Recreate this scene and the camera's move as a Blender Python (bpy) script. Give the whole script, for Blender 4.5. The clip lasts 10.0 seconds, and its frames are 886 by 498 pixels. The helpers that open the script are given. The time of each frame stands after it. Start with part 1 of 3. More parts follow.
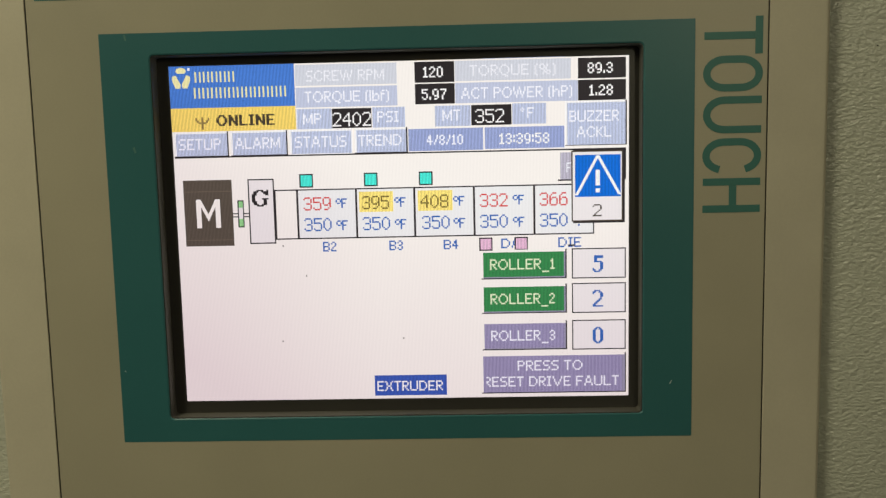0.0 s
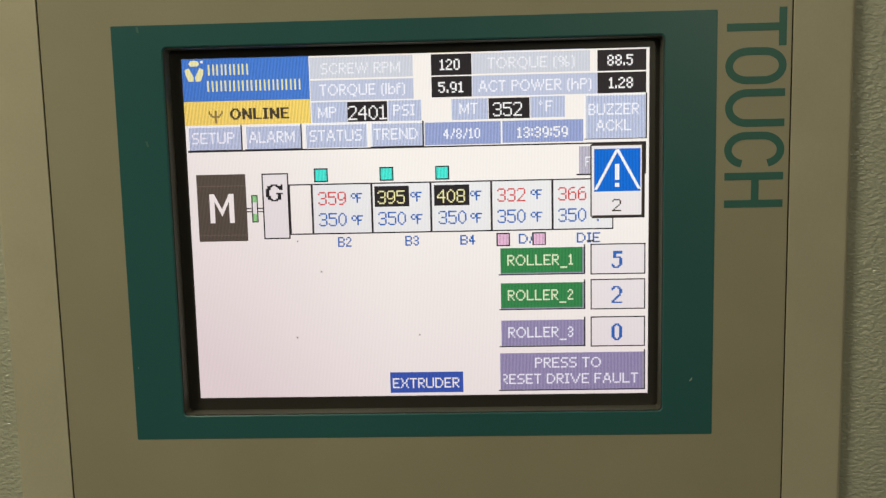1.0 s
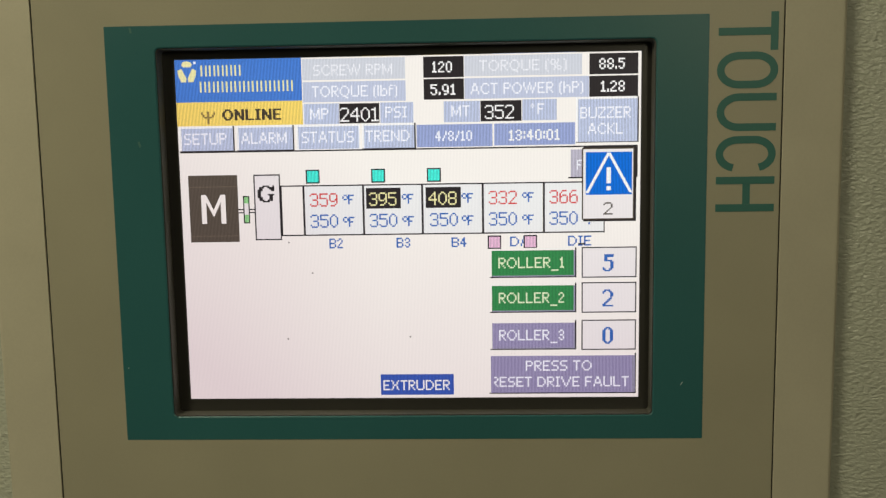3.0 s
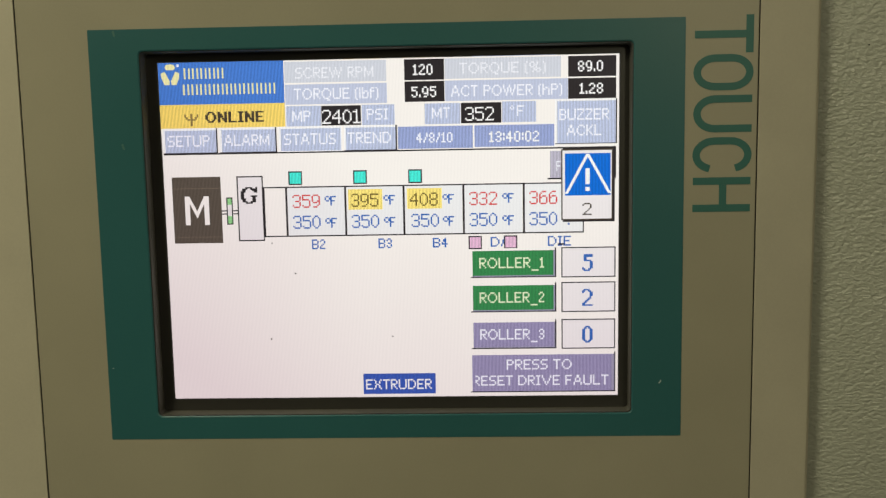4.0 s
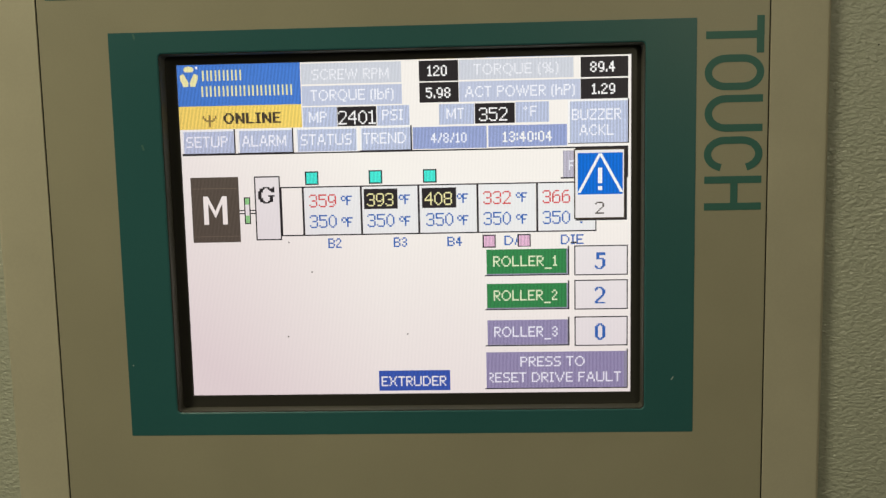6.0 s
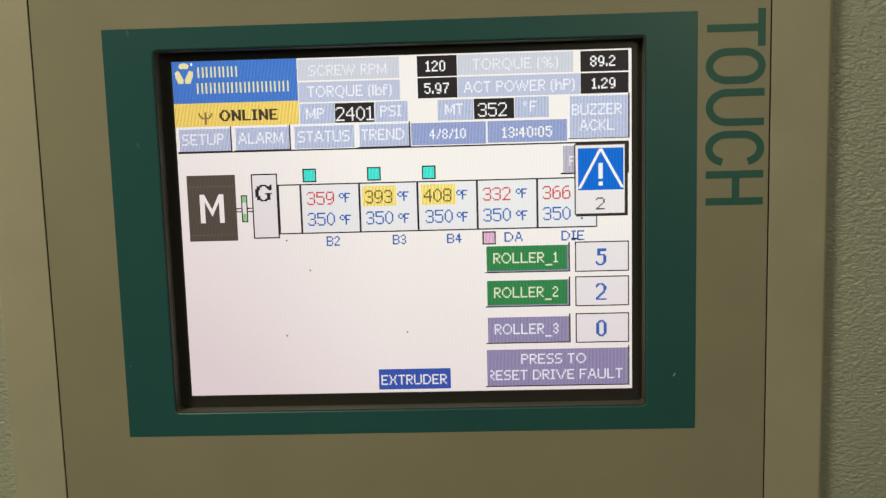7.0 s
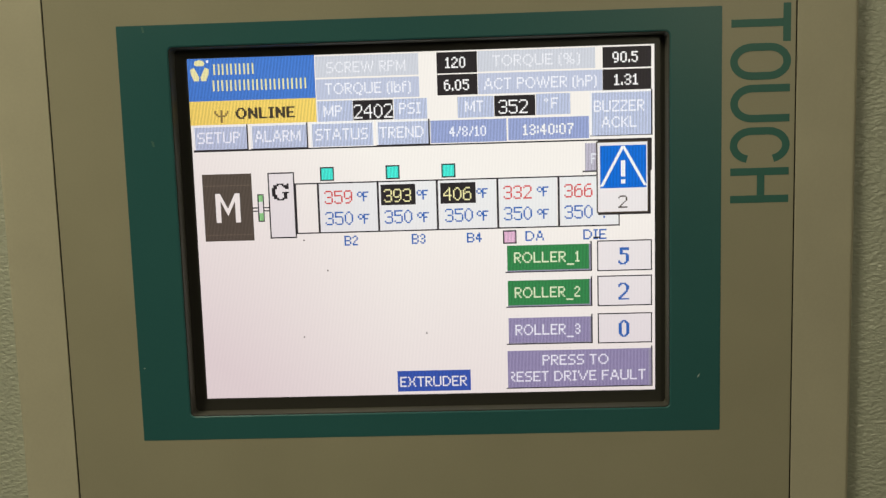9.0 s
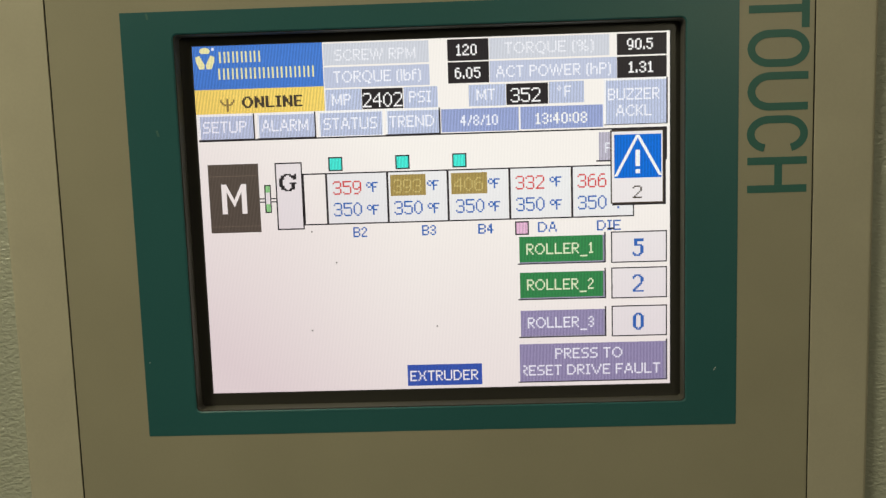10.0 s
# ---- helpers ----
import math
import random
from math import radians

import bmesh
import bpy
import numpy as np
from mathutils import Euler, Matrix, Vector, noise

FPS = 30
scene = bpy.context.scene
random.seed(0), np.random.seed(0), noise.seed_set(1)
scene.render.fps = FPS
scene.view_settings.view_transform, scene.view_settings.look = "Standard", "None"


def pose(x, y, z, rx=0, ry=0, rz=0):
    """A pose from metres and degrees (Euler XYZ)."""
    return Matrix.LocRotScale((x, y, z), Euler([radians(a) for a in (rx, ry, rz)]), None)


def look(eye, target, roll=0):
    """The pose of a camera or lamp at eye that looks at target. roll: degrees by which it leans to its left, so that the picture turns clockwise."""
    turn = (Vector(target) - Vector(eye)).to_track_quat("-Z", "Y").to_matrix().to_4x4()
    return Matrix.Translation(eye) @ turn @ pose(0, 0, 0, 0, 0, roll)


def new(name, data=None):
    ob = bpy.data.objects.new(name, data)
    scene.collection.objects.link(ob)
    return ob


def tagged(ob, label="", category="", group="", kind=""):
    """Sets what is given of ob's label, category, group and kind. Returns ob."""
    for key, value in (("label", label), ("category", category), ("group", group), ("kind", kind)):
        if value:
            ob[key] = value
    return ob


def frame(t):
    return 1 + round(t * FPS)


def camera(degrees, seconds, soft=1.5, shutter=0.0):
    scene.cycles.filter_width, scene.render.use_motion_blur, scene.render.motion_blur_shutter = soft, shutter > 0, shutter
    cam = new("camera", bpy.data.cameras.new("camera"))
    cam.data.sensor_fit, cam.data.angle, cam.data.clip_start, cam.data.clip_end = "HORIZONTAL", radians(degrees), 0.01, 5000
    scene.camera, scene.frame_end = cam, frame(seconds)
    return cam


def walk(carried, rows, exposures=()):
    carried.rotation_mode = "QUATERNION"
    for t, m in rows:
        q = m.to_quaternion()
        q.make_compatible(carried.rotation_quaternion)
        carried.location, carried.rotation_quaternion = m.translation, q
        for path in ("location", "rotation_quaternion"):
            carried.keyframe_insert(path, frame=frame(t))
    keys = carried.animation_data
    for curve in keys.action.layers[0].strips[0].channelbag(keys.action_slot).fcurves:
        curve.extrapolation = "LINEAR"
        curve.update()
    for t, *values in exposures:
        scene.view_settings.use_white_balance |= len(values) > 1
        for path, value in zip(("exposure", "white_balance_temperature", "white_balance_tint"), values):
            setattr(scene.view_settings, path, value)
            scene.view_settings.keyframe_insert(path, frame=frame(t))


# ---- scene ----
import itertools

# ---- camera ----
cam = camera(54.0, 10.0, 1.35)
Z0 = 1.45                       # height of the middle of the screen
PATH = [
    (0.0, 0.01731, -0.21652, 0.02079, 1.634, -6.473, 1.268),
    (0.2, 0.01776, -0.21534, 0.02153, 1.922, -6.520, 1.296),
    (0.5, 0.01640, -0.21496, 0.02299, 2.051, -6.880, 1.339),
    (0.7, 0.01591, -0.21476, 0.02188, 2.358, -6.848, 1.361),
    (1.0, 0.01444, -0.21339, 0.02098, 2.002, -6.895, 1.286),
    (1.5, 0.01479, -0.21278, 0.02035, 1.833, -6.997, 1.287),
    (1.7, 0.01493, -0.21346, 0.02058, 2.023, -6.824, 1.277),
    (2.0, 0.01355, -0.21364, 0.02043, 2.059, -6.889, 1.258),
    (2.2, 0.01386, -0.21328, 0.02058, 2.136, -6.754, 1.123),
    (2.5, 0.01326, -0.21327, 0.02042, 1.991, -6.742, 0.964),
    (2.7, 0.01459, -0.21303, 0.02029, 2.154, -6.657, 0.932),
    (3.8, 0.01992, -0.21559, 0.02003, 1.872, -6.456, 0.901),
    (4.0, 0.02026, -0.21579, 0.02025, 1.724, -6.484, 1.013),
    (4.3, 0.02075, -0.21547, 0.01984, 1.693, -6.394, 1.105),
    (4.5, 0.01998, -0.21732, 0.01998, 1.585, -6.401, 1.175),
    (4.8, 0.02132, -0.21812, 0.01987, 2.025, -6.691, 1.155),
    (5.0, 0.02086, -0.21817, 0.02083, 1.943, -6.858, 1.118),
    (5.3, 0.01988, -0.22060, 0.02016, 2.138, -6.369, 1.103),
    (5.5, 0.01819, -0.21996, 0.01943, 1.924, -6.558, 1.085),
    (5.7, 0.01862, -0.21975, 0.01984, 2.225, -6.315, 1.163),
    (6.8, 0.01808, -0.21645, 0.02016, 1.888, -6.772, 1.479),
    (7.0, 0.01708, -0.21693, 0.02035, 1.762, -6.744, 1.543),
    (7.3, 0.01660, -0.21655, 0.01942, 1.947, -6.885, 1.597),
    (7.5, 0.01551, -0.21556, 0.01860, 1.730, -6.756, 1.625),
    (7.8, 0.01502, -0.21396, 0.01794, 1.829, -6.894, 1.639),
    (8.0, 0.01338, -0.21297, 0.01763, 1.729, -6.950, 1.660),
    (8.3, 0.01244, -0.21166, 0.01790, 2.011, -6.789, 1.691),
    (8.5, 0.01125, -0.21227, 0.01805, 1.700, -6.763, 1.608),
    (8.8, 0.01195, -0.21399, 0.01845, 1.775, -6.249, 1.624),
    (9.0, 0.01141, -0.21373, 0.01859, 1.613, -6.393, 1.678),
    (9.3, 0.01060, -0.21337, 0.01711, 1.906, -6.635, 1.778),
    (9.5, 0.00938, -0.21179, 0.01679, 1.629, -6.402, 1.773),
    (10.0, 0.00799, -0.20967, 0.01739, 1.448, -6.739, 1.759),
]
walk(cam, [(t, pose(x, y, Z0 + z, 90 + pitch, roll, yaw)) for t, x, y, z, yaw, pitch, roll in PATH],
     [(0.0, 0.0, 6500, 12), (1.5, 0.0, 6500, 11), (4.0, 0.0, 6500, 10), (10.0, 0.0, 6500, 10)])

# ---- light ----
world = bpy.data.worlds.new("room_dark")
scene.world = world
world.use_nodes = True
world.node_tree.nodes["Background"].inputs[0].default_value = (0.9, 0.95, 1.0, 1)
world.node_tree.nodes["Background"].inputs[1].default_value = 0.02


def area_light(name, at, target, watts, size, tint):
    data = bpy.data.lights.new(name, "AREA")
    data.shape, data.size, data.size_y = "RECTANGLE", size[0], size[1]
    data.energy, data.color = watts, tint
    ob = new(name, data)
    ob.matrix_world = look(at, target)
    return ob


# lamp added unseen before the cabinet front; one tube farther back under the ceiling
area_light("added_left_light", (-0.42, -0.43, 1.92), (-0.2, -0.2, 1.35), 2.25, (0.2, 0.3), (1.03, 0.96, 0.66))
area_light("ceiling_tube_light", (0.9, -2.4, 2.44), (0.1, -0.2, 1.4), 11.5, (0.3, 1.2), (1.05, 0.96, 0.66))


# ---- materials ----
def nodes_of(name):
    m = bpy.data.materials.new(name)
    m.use_nodes = True
    return m, m.node_tree.nodes, m.node_tree.links, m.node_tree.nodes["Principled BSDF"]


def surface(name, rgb, rough=0.5, metal=0.0, blotch=0.08, blotch_size=18.0, grain=900.0, bump=0.0, spec=0.5, detail=4.0):
    """Plain painted or moulded surface: large soft blotches, fine grain and relief."""
    m, n, l, b = nodes_of(name)
    co = n.new("ShaderNodeTexCoord")
    big = n.new("ShaderNodeTexNoise")
    big.inputs["Scale"].default_value, big.inputs["Detail"].default_value = blotch_size, 3.0
    fine = n.new("ShaderNodeTexNoise")
    fine.inputs["Scale"].default_value, fine.inputs["Detail"].default_value = grain, detail
    l.new(co.outputs["Object"], big.inputs["Vector"])
    l.new(co.outputs["Object"], fine.inputs["Vector"])
    add = n.new("ShaderNodeMath")
    add.operation = "MULTIPLY_ADD"
    l.new(fine.outputs["Fac"], add.inputs[0])
    add.inputs[1].default_value = 0.35
    l.new(big.outputs["Fac"], add.inputs[2])
    ramp = n.new("ShaderNodeMapRange")
    ramp.inputs[1].default_value, ramp.inputs[2].default_value = 0.3, 1.05
    ramp.inputs[3].default_value, ramp.inputs[4].default_value = 1 - blotch, 1 + blotch
    l.new(add.outputs[0], ramp.inputs[0])
    mul = n.new("ShaderNodeVectorMath")
    mul.operation = "SCALE"
    mul.inputs[0].default_value = rgb
    l.new(ramp.outputs[0], mul.inputs["Scale"])
    l.new(mul.outputs[0], b.inputs["Base Color"])
    rr = n.new("ShaderNodeMapRange")
    rr.inputs[3].default_value, rr.inputs[4].default_value = rough - 0.08, rough + 0.08
    l.new(big.outputs["Fac"], rr.inputs[0])
    l.new(rr.outputs[0], b.inputs["Roughness"])
    b.inputs["Metallic"].default_value = metal
    b.inputs["Specular IOR Level"].default_value = spec
    if bump:
        bp = n.new("ShaderNodeBump")
        bp.inputs["Strength"].default_value, bp.inputs["Distance"].default_value = 1.0, bump
        l.new(fine.outputs["Fac"], bp.inputs["Height"])
        l.new(bp.outputs[0], b.inputs["Normal"])
    return m


PITCH = 0.1152 / 320            # one dot of the screen


def lit(name, rgb, stripe=0.44, rows=0.0, power=1.0):
    """Writing and fields of the backlit screen: they give off light, column of dots by column, a little unevenly."""
    m, n, l, b = nodes_of(name)
    geo = n.new("ShaderNodeNewGeometry")
    sep = n.new("ShaderNodeSeparateXYZ")
    l.new(geo.outputs["Position"], sep.inputs[0])
    wave = n.new("ShaderNodeMath")
    wave.operation = "MULTIPLY"
    wave.inputs[1].default_value = 2 * math.pi / PITCH
    l.new(sep.outputs[0], wave.inputs[0])
    sine = n.new("ShaderNodeMath")
    sine.operation = "SINE"
    l.new(wave.outputs[0], sine.inputs[0])
    stripes = n.new("ShaderNodeMath")
    stripes.operation = "MULTIPLY_ADD"
    l.new(sine.outputs[0], stripes.inputs[0])
    stripes.inputs[1].default_value, stripes.inputs[2].default_value = stripe, 1.0
    if rows:                    # letters show their rows of dots as well
        across = n.new("ShaderNodeMath")
        across.operation = "MULTIPLY_ADD"
        across.inputs[1].default_value, across.inputs[2].default_value = 2 * math.pi / PITCH, -Z0 * 2 * math.pi / PITCH
        l.new(sep.outputs[2], across.inputs[0])
        row_sine = n.new("ShaderNodeMath")
        row_sine.operation = "SINE"
        l.new(across.outputs[0], row_sine.inputs[0])
        both = n.new("ShaderNodeMath")
        both.operation = "MULTIPLY_ADD"
        both.inputs[1].default_value = rows
        l.new(row_sine.outputs[0], both.inputs[0])
        l.new(stripes.outputs[0], both.inputs[2])
        stripes = both
    cloud = n.new("ShaderNodeTexNoise")
    cloud.inputs["Scale"].default_value, cloud.inputs["Detail"].default_value = 14.0, 1.0
    l.new(geo.outputs["Position"], cloud.inputs["Vector"])
    tone = n.new("ShaderNodeMix")
    tone.data_type = "RGBA"
    rise = n.new("ShaderNodeMapRange")      # the panel's tint drifts from its lower left to its upper right
    rise.inputs[1].default_value, rise.inputs[2].default_value = Z0 - 0.0432, Z0 + 0.0432
    rise.inputs[3].default_value, rise.inputs[4].default_value = -0.25, 0.7
    l.new(sep.outputs[2], rise.inputs[0])
    slide = n.new("ShaderNodeMapRange")
    slide.inputs[1].default_value, slide.inputs[2].default_value = -0.0576, -0.005
    slide.inputs[3].default_value, slide.inputs[4].default_value = 0.0, 0.48
    l.new(sep.outputs[0], slide.inputs[0])
    sides = n.new("ShaderNodeMath")
    l.new(rise.outputs[0], sides.inputs[0])
    l.new(slide.outputs[0], sides.inputs[1])
    drift = n.new("ShaderNodeMath")
    drift.operation, drift.use_clamp = "MULTIPLY_ADD", True
    l.new(cloud.outputs["Fac"], drift.inputs[0])
    drift.inputs[1].default_value = 0.3
    l.new(sides.outputs[0], drift.inputs[2])
    l.new(drift.outputs[0], tone.inputs["Factor"])
    tone.inputs["A"].default_value = (0.805, 0.715, 0.77, 1)
    tone.inputs["B"].default_value = (1.03, 1.045, 1.025, 1)
    col = n.new("ShaderNodeVectorMath")
    col.operation = "MULTIPLY"
    col.inputs[0].default_value = [c * power for c in rgb]
    l.new(tone.outputs["Result"], col.inputs[1])
    out = n.new("ShaderNodeVectorMath")
    out.operation = "SCALE"
    l.new(col.outputs[0], out.inputs[0])
    l.new(stripes.outputs[0], out.inputs["Scale"])
    l.new(out.outputs[0], b.inputs["Emission Color"])
    b.inputs["Emission Strength"].default_value = 1.0
    b.inputs["Base Color"].default_value = (0.012, 0.012, 0.014, 1)
    b.inputs["Roughness"].default_value = 0.35
    b.inputs["Specular IOR Level"].default_value = 0.25
    return m


BEIGE = surface("beige_plastic", (0.63, 0.59, 0.46), 0.5, blotch=0.10, blotch_size=35.0, grain=1500, bump=0.00002)
PLATE = surface("beige_film", (0.47, 0.44, 0.325), 0.42, blotch=0.08, blotch_size=30.0, grain=1800, bump=0.00002)
TEAL = surface("teal_film", (0.037, 0.165, 0.178), 0.38, blotch=0.08, grain=1600, bump=0.00002)
INK = surface("teal_ink", (0.045, 0.19, 0.17), 0.45, blotch=0.05)
DARK = surface("black_mask", (0.043, 0.041, 0.037), 0.35, blotch=0.1)
RIM = surface("grey_rim", (0.13, 0.127, 0.102), 0.45, blotch=0.1)
EDGE_SHADE = surface("edge_shade_grey", (0.06, 0.058, 0.05), 0.6)
GAP = surface("recess_black", (0.01, 0.01, 0.01), 0.7)
SHELL = surface("grey_housing", (0.2, 0.2, 0.19), 0.5)
CHIP = surface("pale_chip", (0.86, 0.88, 0.88), 0.5)
SMEAR = surface("pale_scuff", (0.10, 0.24, 0.21), 0.5)
DUST = surface("dark_dust", (0.1, 0.08, 0.07), 0.8)
PAINT = surface("room_paint", (0.55, 0.55, 0.5), 0.8, blotch_size=1.5, grain=60)
CONCRETE = surface("concrete", (0.25, 0.24, 0.22), 0.8, blotch_size=1.5, grain=40)


def hammered():
    """Powder coat with a coarse, wavy relief."""
    m, n, l, b = nodes_of("textured_powder_coat")
    co = n.new("ShaderNodeTexCoord")
    mp = n.new("ShaderNodeMapping")
    mp.inputs["Scale"].default_value = (0.62, 1.0, 1.0)
    l.new(co.outputs["Object"], mp.inputs["Vector"])
    a = n.new("ShaderNodeTexNoise")
    a.inputs["Scale"].default_value, a.inputs["Detail"].default_value = 1250.0, 1.3
    a.inputs["Distortion"].default_value = 0.3
    l.new(mp.outputs[0], a.inputs["Vector"])
    big = n.new("ShaderNodeTexNoise")
    big.inputs["Scale"].default_value = 25.0
    l.new(co.outputs["Object"], big.inputs["Vector"])
    ramp = n.new("ShaderNodeMapRange")
    ramp.inputs[3].default_value, ramp.inputs[4].default_value = 0.94, 1.06
    l.new(big.outputs["Fac"], ramp.inputs[0])
    mul = n.new("ShaderNodeVectorMath")
    mul.operation = "SCALE"
    mul.inputs[0].default_value = (0.585, 0.605, 0.51)
    l.new(ramp.outputs[0], mul.inputs["Scale"])
    l.new(mul.outputs[0], b.inputs["Base Color"])
    b.inputs["Roughness"].default_value = 0.22
    bp = n.new("ShaderNodeBump")
    bp.inputs["Strength"].default_value, bp.inputs["Distance"].default_value = 1.0, 0.00047
    l.new(a.outputs["Fac"], bp.inputs["Height"])
    l.new(bp.outputs[0], b.inputs["Normal"])
    return m


COAT = hammered()
WHITE = lit("screen_white", (0.89, 0.838, 0.792), 0.055)
PALE = lit("screen_pale", (0.81, 0.76, 0.76), 0.055)
CELL = lit("screen_cell", (0.81, 0.80, 0.80), 0.07)
LILAC = lit("screen_lilac", (0.465, 0.51, 0.675))
LILAC2 = lit("screen_pale_lilac", (0.60, 0.615, 0.68), 0.16)
LILAC3 = lit("screen_mid_lilac", (0.50, 0.535, 0.68), 0.18)
BAR = lit("screen_periwinkle", (0.29, 0.345, 0.59))
PURPLE = lit("screen_purple", (0.29, 0.255, 0.42))
BLUE = lit("screen_blue", (0.06, 0.185, 0.58))
SIGN = lit("screen_bright_blue", (0.002, 0.135, 0.60))
NAVY = lit("screen_navy", (0.04, 0.095, 0.42))
YELLOW = lit("screen_yellow", (0.84, 0.61, 0.14))
LEMON = lit("screen_lemon", (0.88, 0.70, 0.19))
MUSTARD = lit("screen_mustard", (0.62, 0.44, 0.11))
OLIVE = lit("screen_olive", (0.17, 0.125, 0.03), 0.20, 0.08)
TAN = lit("screen_tan", (0.36, 0.26, 0.08))
UMBER = lit("screen_umber", (0.26, 0.175, 0.06))
SAND = lit("screen_sand", (0.62, 0.49, 0.17))
OCHRE = lit("screen_ochre", (0.52, 0.41, 0.15))
CREAM = lit("screen_cream", (0.80, 0.74, 0.38), 0.20, 0.08)
BLACK = lit("screen_black", (0.022, 0.018, 0.020))
MOTOR = lit("screen_motor_brown", (0.095, 0.075, 0.058))
MOTOR_LINE = lit("screen_motor_line", (0.15, 0.115, 0.085))
BROWN = lit("screen_brown", (0.06, 0.045, 0.03))
GREEN = lit("screen_green", (0.035, 0.225, 0.07))
LIME = lit("screen_lime", (0.28, 0.60, 0.25))
AQUA = lit("screen_aqua", (0.06, 0.74, 0.62))
PINK = lit("screen_pink", (0.72, 0.44, 0.60))
RED = lit("screen_red", (0.62, 0.07, 0.07), 0.20, 0.08)
INKBLUE = lit("screen_ink_blue", (0.03, 0.125, 0.44), 0.20, 0.08)
PEARL = lit("screen_pearl", (0.82, 0.82, 0.90), 0.20, 0.08)
MINT = lit("screen_mint", (0.70, 0.78, 0.52), 0.20, 0.08)
SNOW = lit("screen_snow", (0.86, 0.84, 0.84), 0.20, 0.08)
FAINT = lit("screen_faint", (0.78, 0.78, 0.84), 0.20, 0.08)
SHADE = lit("screen_grey_edge", (0.30, 0.28, 0.38))
MIST = lit("screen_grey_lilac", (0.46, 0.43, 0.52))


# ---- builders ----
def part(name, bm, material, parent, label="", at=None):
    mesh = bpy.data.meshes.new(name)
    bm.to_mesh(mesh)
    bm.free()
    for m in material if isinstance(material, (list, tuple)) else [material]:
        mesh.materials.append(m)
    ob = new(name, mesh)
    ob.parent = parent
    if at:
        ob.matrix_basis = at
    return tagged(ob, label)


def box_into(bm, x0, y0, z0, x1, y1, z1, mat=0):
    v = [bm.verts.new(p) for p in ((x0, y0, z0), (x1, y0, z0), (x1, y1, z0), (x0, y1, z0), (x0, y0, z1), (x1, y0, z1), (x1, y1, z1), (x0, y1, z1))]
    for f in ((0, 3, 2, 1), (4, 5, 6, 7), (0, 1, 5, 4), (1, 2, 6, 5), (2, 3, 7, 6), (3, 0, 4, 7)):
        bm.faces.new([v[i] for i in f]).material_index = mat


def ring_points(x0, z0, x1, z1, r, steps=6):
    """Rounded rectangle, anticlockwise as seen from the front (-y)."""
    pts = []
    for cx, cz, a0 in ((x1 - r, z0 + r, -90), (x1 - r, z1 - r, 0), (x0 + r, z1 - r, 90), (x0 + r, z0 + r, 180)):
        for i in range(steps + 1):
            a = radians(a0 + 90 * i / steps)
            pts.append((cx + r * math.cos(a), cz + r * math.sin(a)))
    return pts


def loft(bm, rings, mat=0, smooth=True):
    """Skin between closed rings, each (points, y)."""
    loops = [[bm.verts.new((x, y, z)) for x, z in pts] for pts, y in rings]
    k = len(loops[0])
    for a, b in zip(loops, loops[1:]):
        for i in range(k):
            f = bm.faces.new((a[i], a[(i + 1) % k], b[(i + 1) % k], b[i]))
            f.material_index, f.smooth = mat, smooth
    return loops


def frame_rings(outer, inner, r_out, r_in, front, back, edge, lip, fall=0.0):
    """Closed ring section of a frame with rounded edges, its face falling back outwards."""
    ox0, oz0, ox1, oz1 = outer
    ix0, iz0, ix1, iz1 = inner
    rings = [(ring_points(ox0, oz0, ox1, oz1, r_out), back), (ring_points(ox0, oz0, ox1, oz1, r_out), front + edge + fall)]
    for i in range(1, 7):
        a = radians(90 * i / 6)
        d = edge * (1 - math.cos(a))
        rings.append((ring_points(ox0 + d, oz0 + d, ox1 - d, oz1 - d, max(r_out - d, 0.0003)), front + fall + edge * (1 - math.sin(a))))
    for i in range(0, 4):
        a = radians(90 * i / 3)
        d = lip * (1 - math.sin(a))
        rings.append((ring_points(ix0 - d, iz0 - d, ix1 + d, iz1 + d, r_in + d), front + lip * (1 - math.cos(a))))
    rings.append((ring_points(ix0, iz0, ix1, iz1, r_in), back))
    return rings


def frame_mesh(*args):
    bm = bmesh.new()
    rings = frame_rings(*args)
    loops = loft(bm, rings)
    k = len(loops[0])
    face_out, face_in = set(loops[7]), set(loops[8])
    for i in range(k):
        bm.faces.new((loops[-1][i], loops[-1][(i + 1) % k], loops[0][(i + 1) % k], loops[0][i]))
    for f in bm.faces:          # the flat front stays flat, only the edges are rounded
        ys = [v.co.y for v in f.verts]
        if max(ys) - min(ys) < 1e-6 or (face_out & set(f.verts) and face_in & set(f.verts)):
            f.smooth = False
    bmesh.ops.recalc_face_normals(bm, faces=bm.faces[:])
    return bm


